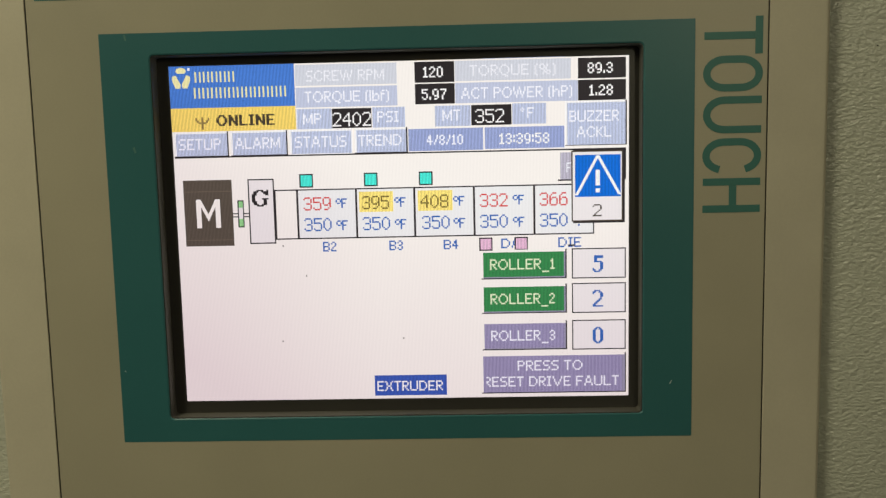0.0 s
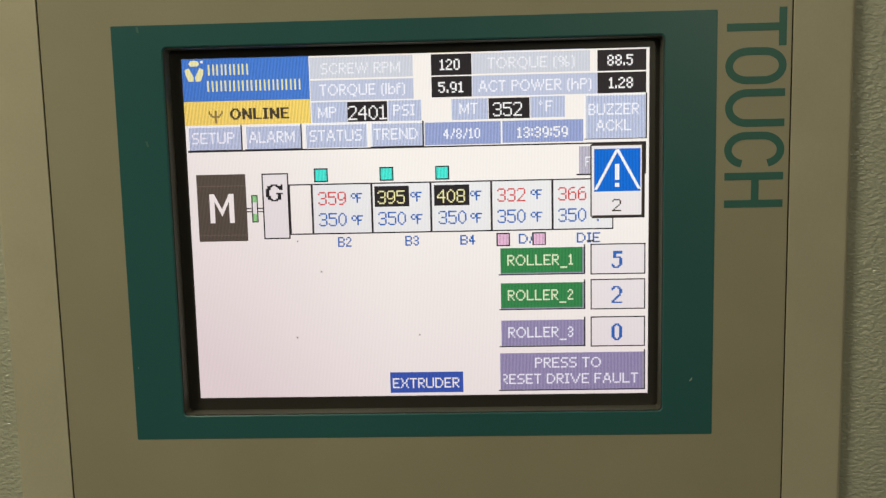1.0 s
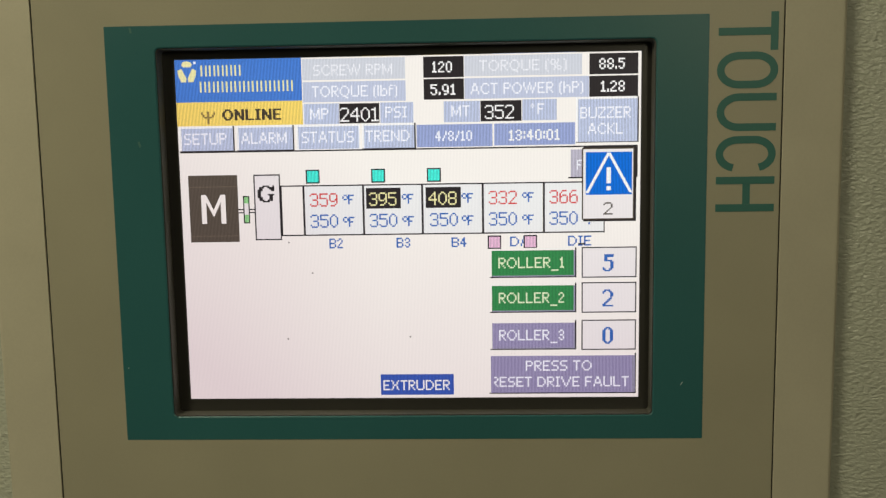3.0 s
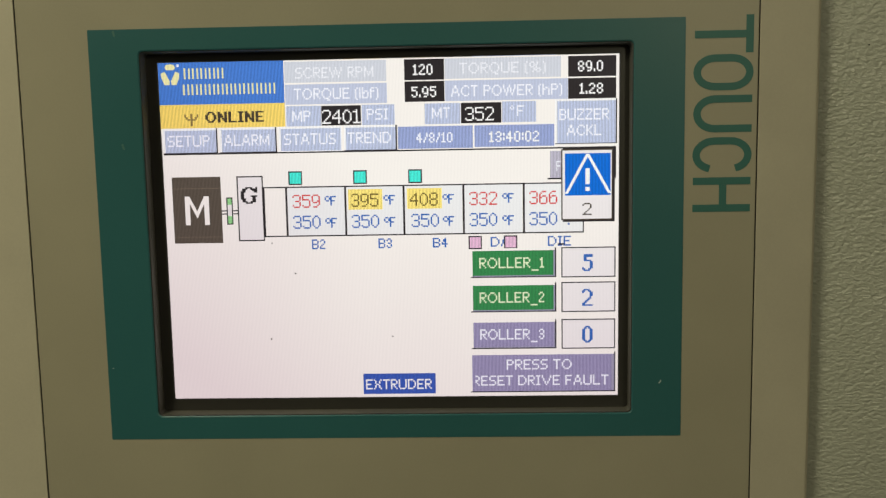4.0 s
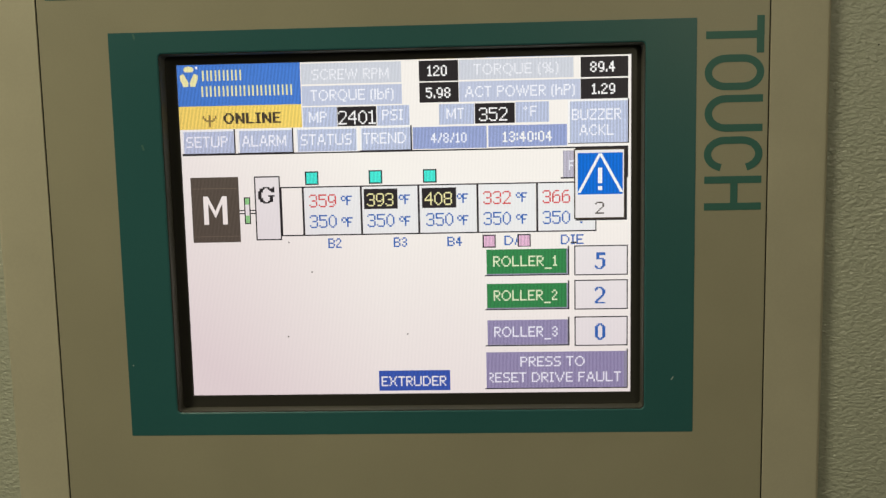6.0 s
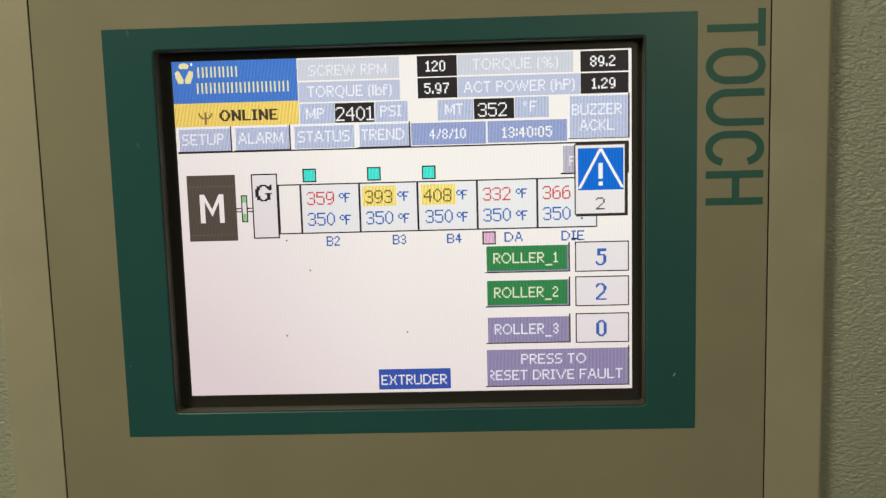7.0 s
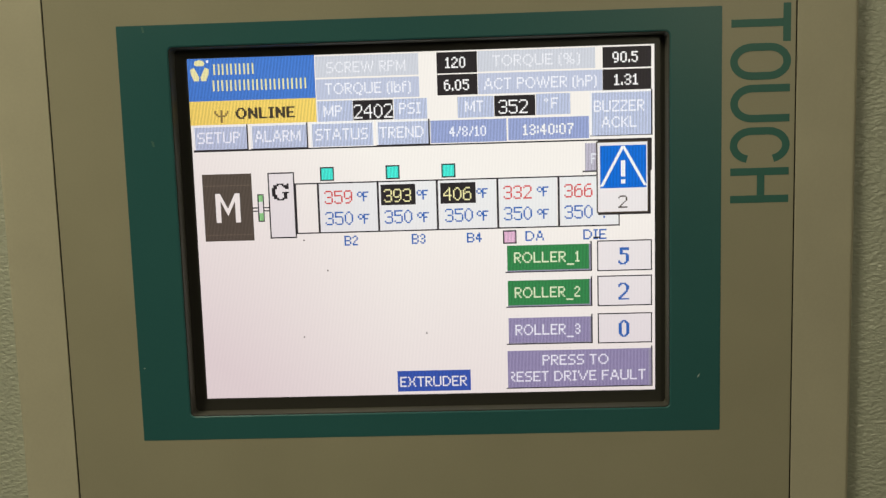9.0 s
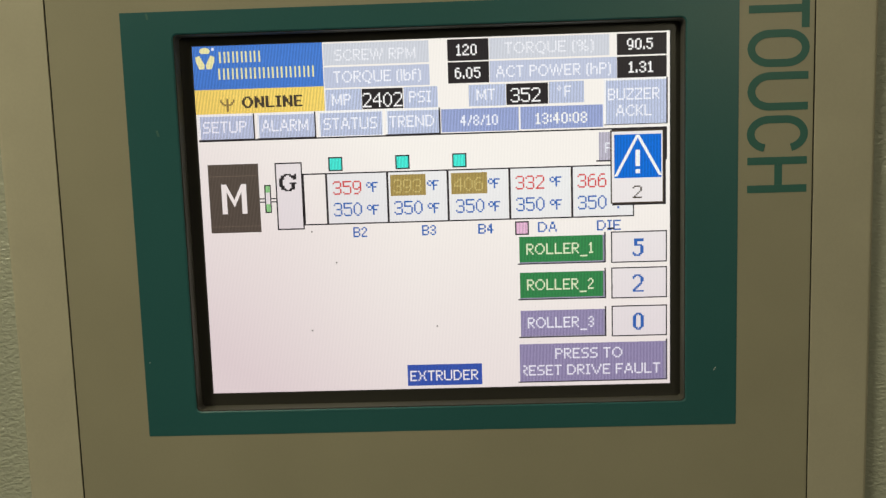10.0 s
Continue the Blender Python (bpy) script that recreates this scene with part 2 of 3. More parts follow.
def ribbon(paths, width, y0, y1):
    """Flat strokes of one width along centre lines (x, z), with a little thickness."""
    bm = bmesh.new()
    for pts in paths:
        left, right = [], []
        for i, p in enumerate(pts):
            a, b = Vector(pts[max(i - 1, 0)]), Vector(pts[min(i + 1, len(pts) - 1)])
            if pts[0] == pts[-1] and i in (0, len(pts) - 1):
                a, b = Vector(pts[-2]), Vector(pts[1])
            d = (b - a).normalized()
            nrm = Vector((-d.y, d.x)) * width / 2
            left.append(Vector(p) + nrm)
            right.append(Vector(p) - nrm)
        fl = [bm.verts.new((p.x, y0, p.y)) for p in left]
        fr = [bm.verts.new((p.x, y0, p.y)) for p in right]
        bl = [bm.verts.new((p.x, y1, p.y)) for p in left]
        br = [bm.verts.new((p.x, y1, p.y)) for p in right]
        for i in range(len(pts) - 1):
            bm.faces.new((fl[i], fl[i + 1], fr[i + 1], fr[i]))
            bm.faces.new((fl[i + 1], fl[i], bl[i], bl[i + 1]))
            bm.faces.new((fr[i], fr[i + 1], br[i + 1], br[i]))
        if pts[0] != pts[-1]:
            for k in (0, -1):
                bm.faces.new((fl[k], fr[k], br[k], bl[k]))
    bmesh.ops.recalc_face_normals(bm, faces=bm.faces[:])
    return bm


def arc(cx, cz, rx, rz, a0, a1, n=10):
    return [(cx + rx * math.cos(radians(a0 + (a1 - a0) * i / n)), cz + rz * math.sin(radians(a0 + (a1 - a0) * i / n))) for i in range(n + 1)]


# ---- the room and the cabinet front ----
WALL = 0.0050                   # front of the cabinet sheet behind the panel's face


def structure(name, boxes, material, label):
    bm = bmesh.new()
    for b in boxes:
        box_into(bm, *b)
    return tagged(part(name, bm, material, None), label, name.split("_")[0], kind="structure")


front_sheet = structure("wall_north", [(-2.5, WALL, 0, -0.0995, WALL + 0.002, 2.5), (0.0995, WALL, 0, 2.5, WALL + 0.002, 2.5),
                         (-0.0995, WALL, 0, 0.0995, WALL + 0.002, Z0 - 0.0785), (-0.0995, WALL, Z0 + 0.0785 - 0.002, 0.0995, WALL + 0.002, 2.5)],
          COAT, "grey-beige sheet steel cabinet front with coarse hammered powder coat")
bm = bmesh.new()
bmesh.ops.create_uvsphere(bm, u_segments=10, v_segments=6, radius=0.0002)
part("paint_pit", bm, GAP, front_sheet, "tiny dark pit in the powder coat", pose(0.1187, WALL, Z0 + 0.0441))
structure("wall_back", [(-2.5, 0.25, 0, 2.5, 0.35, 2.5)], PAINT, "plain painted wall behind the cabinet front")
structure("wall_south", [(-2.5, -4.1, 0, 2.5, -4.0, 2.5)], PAINT, "plain pale painted wall")
structure("wall_west", [(-2.6, -4.1, 0, -2.5, 0.35, 2.5)], PAINT, "plain pale painted wall")
structure("wall_east", [(2.5, -4.1, 0, 2.6, 0.35, 2.5)], PAINT, "plain pale painted wall")
structure("floor", [(-2.6, -4.1, -0.1, 2.6, 0.35, 0)], CONCRETE, "plain grey concrete floor")
structure("ceiling", [(-2.6, -4.1, 2.5, 2.6, 0.35, 2.6)], PAINT, "plain pale painted ceiling")

# ---- the operator panel ----
panel = new("touch_panel")
panel.location = (0, 0, Z0)
tagged(panel, "beige industrial touch panel with teal border and lit colour screen", "touch panel")

OUT = (-0.1059, -0.0870, 0.1058, 0.0870)
GROOVE = (-0.0914, -0.0733, 0.09065, 0.0752)
part("outer_frame", frame_mesh(OUT, GROOVE, 0.004, 0.0005, 0.0, WALL, 0.0014, 0.00012, 0.0012), BEIGE, panel, "pale beige moulded outer frame")

WIN = (-0.0610, -0.0468, 0.0605, 0.0458)
inner = (GROOVE[0] + 0.00037, GROOVE[1] + 0.00037, GROOVE[2] - 0.00037, GROOVE[3] - 0.00037)
part("front_plate", frame_mesh(inner, WIN, 0.0004, 0.0012, 0.00005, 0.0050, 0.00012, 0.0001), PLATE, panel, "beige front film with a dark joint around it")

# black ring added in the open groove to paint its shade
bm = bmesh.new()
shade_ring = [ring_points(GROOVE[0] + d, GROOVE[1] + d, GROOVE[2] - d, GROOVE[3] - d, 0.0005) for d in (-0.0001, 0.0005)]
loft(bm, [(shade_ring[0], 0.0016), (shade_ring[0], 0.0003), (shade_ring[1], 0.0003), (shade_ring[1], 0.0016)], smooth=False)
part("groove_shade", bm, GAP, panel, "thin black ring painting the shade in the groove around the front film")

TE = (-0.0733, -0.0528, 0.0728, 0.0511)
bm = bmesh.new()
lip = [(ring_points(*TE, 0.0002, 6), 0.00005), (ring_points(*TE, 0.0002, 6), -0.00004),
       (ring_points(WIN[0] - 0.0002, WIN[1] - 0.0002, WIN[2] + 0.0002, WIN[3] + 0.0002, 0.0014), -0.00004),
       (ring_points(WIN[0] + 0.0001, WIN[1] + 0.0001, WIN[2] - 0.0001, WIN[3] - 0.0001, 0.0011), 0.00015)]
loft(bm, lip, smooth=False)
bmesh.ops.recalc_face_normals(bm, faces=bm.faces[:])
part("teal_border", bm, TEAL, panel, "dark teal printed border around the screen")

REC = 0.0040                    # the screen lies this far behind the face


def win(d, r):
    return ring_points(WIN[0] + d, WIN[1] + d, WIN[2] - d, WIN[3] - d, r)


# dark ring added to paint the shaded gap between film and rim
bm = bmesh.new()
loft(bm, [(win(0.0000, 0.0013), 0.0003), (win(0.0003, 0.0010), 0.0003), (win(0.0003, 0.0010), 0.0008), (win(-0.0001, 0.0013), 0.0008)], smooth=False)
part("window_edge_shade", bm, EDGE_SHADE, panel, "thin dark grey ring painting the shaded edge of the screen window")
bm = bmesh.new()
loft(bm, [(win(0.0003, 0.0010), 0.0005), (win(0.00045, 0.0009), REC - 0.0002)], smooth=False)
part("window_rim", bm, RIM, panel, "grey inner rim of the screen window")
bm = bmesh.new()
loft(bm, [(ring_points(-0.064, -0.049, 0.064, 0.049, 0.001), REC + 0.0015), (ring_points(-0.064, -0.049, 0.064, 0.049, 0.001), REC - 0.0002),
          (ring_points(-0.0577, -0.0433, 0.0577, 0.0433, 0.0001), REC - 0.0002), (ring_points(-0.0577, -0.0433, 0.0577, 0.0433, 0.0001), REC + 0.0015)], smooth=False)
part("screen_mask", bm, DARK, panel, "black mask around the lit screen")
bm = bmesh.new()
box_into(bm, -0.0985, 0.0045, -0.0765, -0.0965, 0.065, 0.0745)
box_into(bm, 0.0965, 0.0045, -0.0765, 0.0985, 0.065, 0.0745)
box_into(bm, -0.0965, 0.0045, -0.0765, 0.0965, 0.065, -0.0745)
box_into(bm, -0.0965, 0.0045, 0.0752, 0.0965, 0.065, 0.0764)
box_into(bm, -0.0985, 0.065, -0.0765, 0.0985, 0.067, 0.0764)
part("rear_housing", bm, SHELL, panel, "grey sheet housing behind the cabinet front")

# The word beside the border, turned a quarter, reading downwards
S = 0.0018
mm = 0.001
h = S / 2 * 1000


def letter(paths):
    part("letter", ribbon([[(x * mm, z * mm) for x, z in p] for p in paths], S, -0.00003, 0.00006), INK, panel, "printed teal capital letter")


L0, L1 = 75.0 + h, 89.05 - h
letter([[(75.0, 46.85), (87.24, 46.85)], [(L1, 51.35), (L1, 42.4)]])
zt, zb = 42.1 - h, 33.5 + h
rc, rz = 4.3, (zt - zb) / 2
zc = (zt + zb) / 2
ring = arc(L1 + 0.15 - rc, zc, rc, rz, -90, 90, 14) + arc(L0 - 0.25 + rc, zc, rc, rz, 90, 270, 14)
letter([ring + ring[:1]])
zt, zb = 32.35 - h, 23.4 + h
rz, zc = (zt - zb) / 2, (zt + zb) / 2
letter([[(89.0, zt)] + arc(L0 - 0.15 + rc, zc, rc, rz, 90, 270, 14) + [(89.0, zb)]])
zt, zb = 22.2 - h, 13.6 + h
rz, zc = (zt - zb) / 2, (zt + zb) / 2
letter([arc(L0 - 0.2 + rc, zc, rc, rz, 256, 90, 14) + arc(L1 + 0.1 - rc, zc, rc, rz, 90, -73, 14)])
letter([[(75.0, 11.55), (89.0, 11.55)], [(75.0, 4.9), (89.0, 4.9)], [(82.3, 10.64), (82.3, 5.81)]])

# The maker's name above the border: one plain bar of its size
bm = bmesh.new()
box_into(bm, -0.0887, -0.00003, 0.0595, -0.0742, 0.00006, 0.0635)
part("maker_bar", bm, INK, panel, "plain teal printed bar")

# Chips and scuffs on the border film
for pts, w, mat, what in (([(67.2, -39.1), (67.5, -38.8), (67.75, -38.3)], 0.18, CHIP, "small pale chip"),
                          ([(-66.9, 50.8), (-66.6, 49.4)], 0.45, SMEAR, "faint pale scuff"),
                          ([(-66.2, 23.2), (-65.8, 21.8)], 0.5, SMEAR, "faint pale scuff"),
                          ([(-72.0, -33.9), (-71.8, -33.95)], 0.22, CHIP, "tiny pale chip")):
    part("scuff", ribbon([[(x * mm, z * mm) for x, z in pts]], w * mm, -0.00007, -0.00003), mat, panel, what)

# ---- the screen: all places below in dots, 320 across and 240 down ----
HOLES = {
    "torque": (285, 1, 318, 15), "power": (285, 16, 318, 30), "force": (172, 16, 199.6, 30), "pressure": (113.4, 31.6, 141.1, 45.2),
    "clock": (220, 47, 275.4, 62), "b3": (130.4, 90, 154.6, 104.4), "b4": (172, 90, 196.5, 104.4), "mark": (237.6, 124, 249.5, 133.4),
}


def X(u):
    return (u - 160) * PITCH


def Zd(v):
    return (120 - v) * PITCH


bm = bmesh.new()
xs = sorted({0, 320} | {h[i] for h in HOLES.values() for i in (0, 2)})
zs = sorted({0, 240} | {h[i] for h in HOLES.values() for i in (1, 3)})
for a, b in zip(xs, xs[1:]):
    for c, d in zip(zs, zs[1:]):
        mx, mz = (a + b) / 2, (c + d) / 2
        if not any(h[0] < mx < h[2] and h[1] < mz < h[3] for h in HOLES.values()):
            box_into(bm, X(a), REC, Zd(d), X(b), REC + 0.00012, Zd(c))
bmesh.ops.remove_doubles(bm, verts=bm.verts[:], dist=1e-7)
display = part("display", bm, WHITE, panel, "lit white screen with coloured fields and readouts")

LAYER = 0.00003


def flat(bm, u0, v0, u1, v1, layer, mat=0):
    y = REC - LAYER * layer
    f = bm.faces.new([bm.verts.new(p) for p in ((X(u0), y, Zd(v1)), (X(u1), y, Zd(v1)), (X(u1), y, Zd(v0)), (X(u0), y, Zd(v0)))])
    f.material_index = mat


def fields(name, rects, materials, label="", layer=1):
    """One flat printed field of the screen, of several rectangles (u0, v0, u1, v1, material index)."""
    bm = bmesh.new()
    for i, r in enumerate(rects):
        flat(bm, *r[:4], layer + 0.2 * i, r[4] if len(r) > 4 else 0)
    return part(name, bm, materials, display, label)


# The screen's own dotted letters: rows from the top, parted by strokes; rows past the seventh hang below the line
SMALL = {
    "A": "..##../..##../.#..#./.#..#./.####./#....#/#....#", "B": "####./#...#/#...#/####./#...#/#...#/####.",
    "C": "..###./.#...#/#...../#...../#...../.#...#/..###.", "D": "####../#...#./#....#/#....#/#....#/#...#./####..",
    "E": "#####/#..../#..../####./#..../#..../#####", "F": "#####/#..../#..../####./#..../#..../#....",
    "I": "###/.#./.#./.#./.#./.#./###", "K": "#...#/#..#./#.#../##.../#.#../#..#./#...#", "L": "#..../#..../#..../#..../#..../#..../#####",
    "M": "#.....#/##...##/##...##/#.#.#.#/#.#.#.#/#..#..#/#.....#", "N": "#....#/##...#/#.#..#/#.#..#/#..#.#/#...##/#....#",
    "O": "..###../.#...#./#.....#/#.....#/#.....#/.#...#./..###..", "P": "####./#...#/#...#/####./#..../#..../#....",
    "Q": "..###../.#...#./#.....#/#.....#/#.....#/.#...#./..###../....##.", "R": "####./#...#/#...#/####./#.#../#..#./#...#",
    "S": ".####/#..../#..../.###./....#/....#/####.", "T": "#####/..#../..#../..#../..#../..#../..#..",
    "U": "#....#/#....#/#....#/#....#/#....#/#....#/.####.", "V": "#.....#/#.....#/.#...#./.#...#./..#.#../..#.#../...#...",
    "W": "#...#...#/#...#...#/#..#.#..#/.#.#.#.#./.#.#.#.#./..#...#../..#...#..", "X": "#....#/.#..#./.#..#./..##../.#..#./.#..#./#....#",
    "Z": "#####/....#/...#./..#../.#.../#..../#####",
    "b": "#..../#..../#.##./##..#/#...#/#...#/####.", "f": ".##/#../###/#../#../#../#..", "h": "#..../#..../#.##./##..#/#...#/#...#/#...#",
    "l": "#/#/#/#/#/#/#", "(": ".#/#./#./#./#./#./#./.#", ")": "#./.#/.#/.#/.#/.#/.#/#.",
    "%": ".##..#../#..#.#../#..##.../.##.#.../...#.##./...##..#/..#..##.", "/": "..#/..#/..#/.#./.#./#../#..",
    ":": "./#/#/./#/#/.", ".": "./././././#/#", "_": "...../...../...../...../...../...../...../...../#####",
    "0": ".##./#..#/#..#/#..#/#..#/#..#/.##.", "1": ".#./##./.#./.#./.#./.#./###", "2": ".##./#..#/...#/..#./.#../#.../####",
    "3": ".##./#..#/...#/.##./...#/#..#/.##.", "4": "..#./.##./.##./#.#./####/..#./..#.", "5": "####/#.../###./...#/...#/#..#/.##.",
    "6": ".##./#.../###./#..#/#..#/#..#/.##.", "7": "####/...#/..#./..#./.#../.#../.#..", "8": ".##./#..#/#..#/.##./#..#/#..#/.##.", "9": ".##./#..#/#..#/#..#/.###/...#/.##.",
}
FIGURES = {
    "0": "..##../.#..#./#....#/#....#/#....#/#....#/#....#/.#..#./..##..", "1": "..#../###../..#../..#../..#../..#../..#../..#../#####",
    "2": ".####./#....#/.....#/.....#/....#./...#../..#.../.#..../######", "3": ".####./#....#/.....#/.....#/..###./.....#/.....#/#....#/.####.",
    "4": "....#./...##./..#.#./.#..#./#...#./######/....#./....#./....#.", "5": "######/#...../#...../#####./.....#/.....#/.....#/#....#/.####.",
    "6": "..###./.#..../#...../#.###./##...#/#....#/#....#/#....#/.####.", "8": ".####./#....#/#....#/#....#/.####./#....#/#....#/#....#/.####.",
    "9": ".####./#....#/#....#/#....#/#...##/.###.#/.....#/....#./.###..",
}
LARGE = {
    "5": ".######/.######/.##..../.##..../.#####./.....##/.....##/.....##/.....##/#....##/##..##./.####..",
    "2": ".####../##..##./#....##/.....##/.....##/.....#./....##./...##../..##.../.##..../##...../#######",
    "0": "..###../.##.##./##...##/##...##/##...##/##...##/##...##/##...##/##...##/##...##/.##.##./..###..",
    "G": "...####..#/.###..####/.##....###/###.....##/##......../##......../##....####/##.....##./###....##./.##....##./.###..###./...####...",
}
DEGREE_SMALL = ".#.../#.#../.#.../...../...../...../....."
DEGREE = ".##./#..#/#..#/.##./..../..../...."


def rows_of(art, bold=False):
    """Rows of a letter; a bold one is drawn twice, a dot apart."""
    out = art.split("/")
    if bold:
        out = ["".join("#" if "#" in (("." + r)[i], (r + ".")[i]) else "." for i in range(len(r) + 1)) for r in out]
    return out


def text_into(bm, words, box, y, mat=0, bold=False, cut=0):
    """The words dot by dot, as the screen sets them; the box, in dots, holds the capitals. cut: columns lost from the first letter."""
    u0, v0, u1, v1 = box
    tall = v1 - v0
    table, count = (LARGE, 12) if tall > 10.8 else (FIGURES, 9) if tall > 8.4 else (SMALL, 7)
    letters = [None if ch == " " else rows_of(table[ch], bold) for ch in words]
    wide = sum(3 if r is None else len(r[0]) + 1 for r in letters) - 1
    du, dv = (u1 - u0) / wide, tall / count
    at = 0
    for k, rows in enumerate(letters):
        if rows is None:
            at += 3
            continue
        for j, row in enumerate(rows):
            for i, run in itertools.groupby(range(len(row)), key=lambda i: row[i] == "#" and not (k == 0 and i < cut)):
                cells = list(run)
                if i:
                    a, b = u0 + (at + cells[0] - 0.05) * du, u0 + (at + cells[-1] + 1.05) * du
                    c, d = v0 + j * dv, v0 + (j + 1) * dv
                    f = bm.faces.new([bm.verts.new(p) for p in ((X(a), y, Zd(d)), (X(b), y, Zd(d)), (X(b), y, Zd(c)), (X(a), y, Zd(c)))])
                    f.material_index = mat
        at += len(rows[0]) + 1


def writing(words, box, material, layer=3, bold=False, name="caption", cut=0):
    bm = bmesh.new()
    text_into(bm, words, box, REC - LAYER * layer, 0, bold, cut)
    return part(name, bm, material, display)


def degrees_f(box, material, ring=DEGREE):
    """The degree ring and the capital beside it."""
    u0, v0, u1, v1 = box
    art = [a + b for a, b in zip(ring.split("/"), SMALL["F"].split("/") if ring == DEGREE_SMALL else "####/#.../#.../###./#.../#.../#...".split("/"))]
    bm = bmesh.new()
    du, dv = (u1 - u0) / len(art[0]), (v1 - v0) / len(art)
    for j, row in enumerate(art):
        for i, dot in enumerate(row):
            if dot == "#":
                flat(bm, u0 + i * du, v0 + j * dv, u0 + (i + 1.05) * du, v0 + (j + 1) * dv, 3)
    return part("caption", bm, material, display)


# Head of the screen
fields("logo_field", [(0, 0, 88, 29)], [BLUE], "plain blue maker's field")
bm = bmesh.new()
for shape in (((4.6, 3.4), (5.6, 1.6), (8.4, 0.9), (11.2, 1.6), (12.2, 3.4), (11, 5), (5.8, 5)),
              ((1.9, 7.2), (4.7, 6.1), (8.0, 12.6), (7.6, 15.2), (4.2, 15.2), (2.2, 10.5)), ((14.9, 7.2), (12.1, 6.1), (8.8, 12.6), (9.2, 15.2), (12.6, 15.2), (14.6, 10.5))):
    bm.faces.new([bm.verts.new((X(u), REC - LAYER * 3, Zd(v))) for u, v in shape])
part("logo_mark", bm, CREAM, display, "plain cream emblem shape")
fields("logo_dot", [(13.2, 1.2, 14.8, 3.0)], [PEARL], "small pale dot", 3)
# the maker's name: plain upright bars of its size
for u, v, step, count in ((18, 4, 5.9, 5), (17, 15, 6.05, 11)):
    for i in range(count):
        fields("name_bar", [(u + step * i, v, u + step * i + 1.2, v + 7.4), (u + step * i + 3.2, v, u + step * i + 4.3, v + 7.4)], [CREAM], "pair of plain cream bars", 3)
fields("status_field", [(0, 29, 88, 45.4)], [YELLOW], "yellow status field")
writing("ONLINE", (31.8, 34.2, 73, 41.8), BROWN, bold=True)
fields("status_mark", [(21.2, 35.4, 22.6, 44), (17, 35.8, 18.2, 38), (18, 37.6, 19.4, 39.4), (19.2, 39, 21.2, 40.2), (25.6, 35.8, 26.8, 38), (24.4, 37.6, 25.8, 39.4), (22.6, 39, 24.6, 40.2)], [UMBER], "brown fork sign", 3)


def title(words, rect, box, mat=LILAC2, ink=FAINT):
    fields("title_field", [(*rect, 0)], [mat], "pale lilac title field")
    writing(words, box, ink)


title("SCREW RPM", (88.6, 1, 159.5, 15.4), (96.2, 5, 150.7, 12.6))
title("TORQUE (lbf)", (88.6, 16.6, 159.6, 30.4), (94.8, 19.4, 153.8, 27), LILAC3, PEARL)
title("MP", (88.8, 31.4, 113.2, 45.4), (93, 34.6, 105.8, 42.2), LILAC, PEARL)
title("PSI", (141.8, 31.4, 164.6, 45.4), (145.2, 34.2, 160, 41.8), LILAC, PEARL)
title("TORQUE (%)", (200, 1, 280, 14.8), (210.3, 4, 269.5, 11.6))
title("ACT POWER (hP)", (200, 16, 284.8, 30), (204.2, 19.4, 280.9, 27), LILAC3, PEARL)
title("MT", (185.6, 31.4, 210.4, 45.6), (190.7, 34.2, 203.2, 41.8), LILAC, PEARL)
fields("title_field", [(239.4, 31, 262.8, 45.2)], [LILAC], "pale lilac title field")
degrees_f((244.8, 33.8, 254.4, 41.2), PEARL, DEGREE_SMALL)


def readout(words, rect, box):
    fields("readout", [(*rect, 0)], [BLACK], "black readout field")
    writing(words, box, SNOW)


readout("120", (172, 1, 199.6, 15.2), (178, 4.4, 191.6, 11.8))
readout("352", (210.8, 31.4, 238.8, 45.4), (213.6, 34.4, 233.6, 43.8))


def button(words, rect, boxes, face, ink, light=SNOW, dark=BLACK, name="button", label=""):
    u0, v0, u1, v1 = rect
    fields(name, [(u0, v0, u1, v1, 2), (u0, v0, u1 - 1, v1 - 0.5, 1), (u0 + 1.4, v0 + 1.4, u1 - 1, v1 - 0.5, 0)], [face, light, dark], label)
    for w, b in zip(words, boxes):
        writing(w, b, ink)


LBL = "lilac screen button with a white upper edge"
button(["SETUP"], (1, 45.6, 39.6, 63), [(4.2, 50.4, 34, 58.2)], LILAC, PEARL, label=LBL)
button(["ALARM"], (41.2, 45.6, 81.4, 63), [(44.4, 50.4, 76.2, 58.2)], LILAC, PEARL, label=LBL)
button(["STATUS"], (83, 45.6, 127.4, 63), [(86.7, 50.4, 123, 58.2)], LILAC, PEARL, dark=SNOW, label=LBL)
button(["TREND"], (128.8, 45.6, 166, 63), [(131.3, 50.2, 161.7, 58)], LILAC, PEARL, label=LBL)
fields("date_field", [(166.6, 47, 218.8, 62.4)], [BAR], "periwinkle date field")
writing("4/8/10", (179.5, 51.4, 204.7, 58.4), PEARL)
button(["BUZZER", "ACKL"], (276, 30.2, 318.6, 61), [(278.8, 36.8, 313, 44.6), (284, 47.8, 307.8, 55.4)], LILAC, PEARL, label=LBL)
fields("rule_line", [(1, 63, 318, 64)], [BLACK], "thin black rule")

# The machine drawing
fields("motor_block", [(5.6, 79.6, 40.3, 126.6, 0), (5.6, 87.4, 40.3, 88, 1), (5.6, 122, 40.3, 122.5, 1)], [MOTOR, MOTOR_LINE], "dark brown motor block")
bm = bmesh.new()
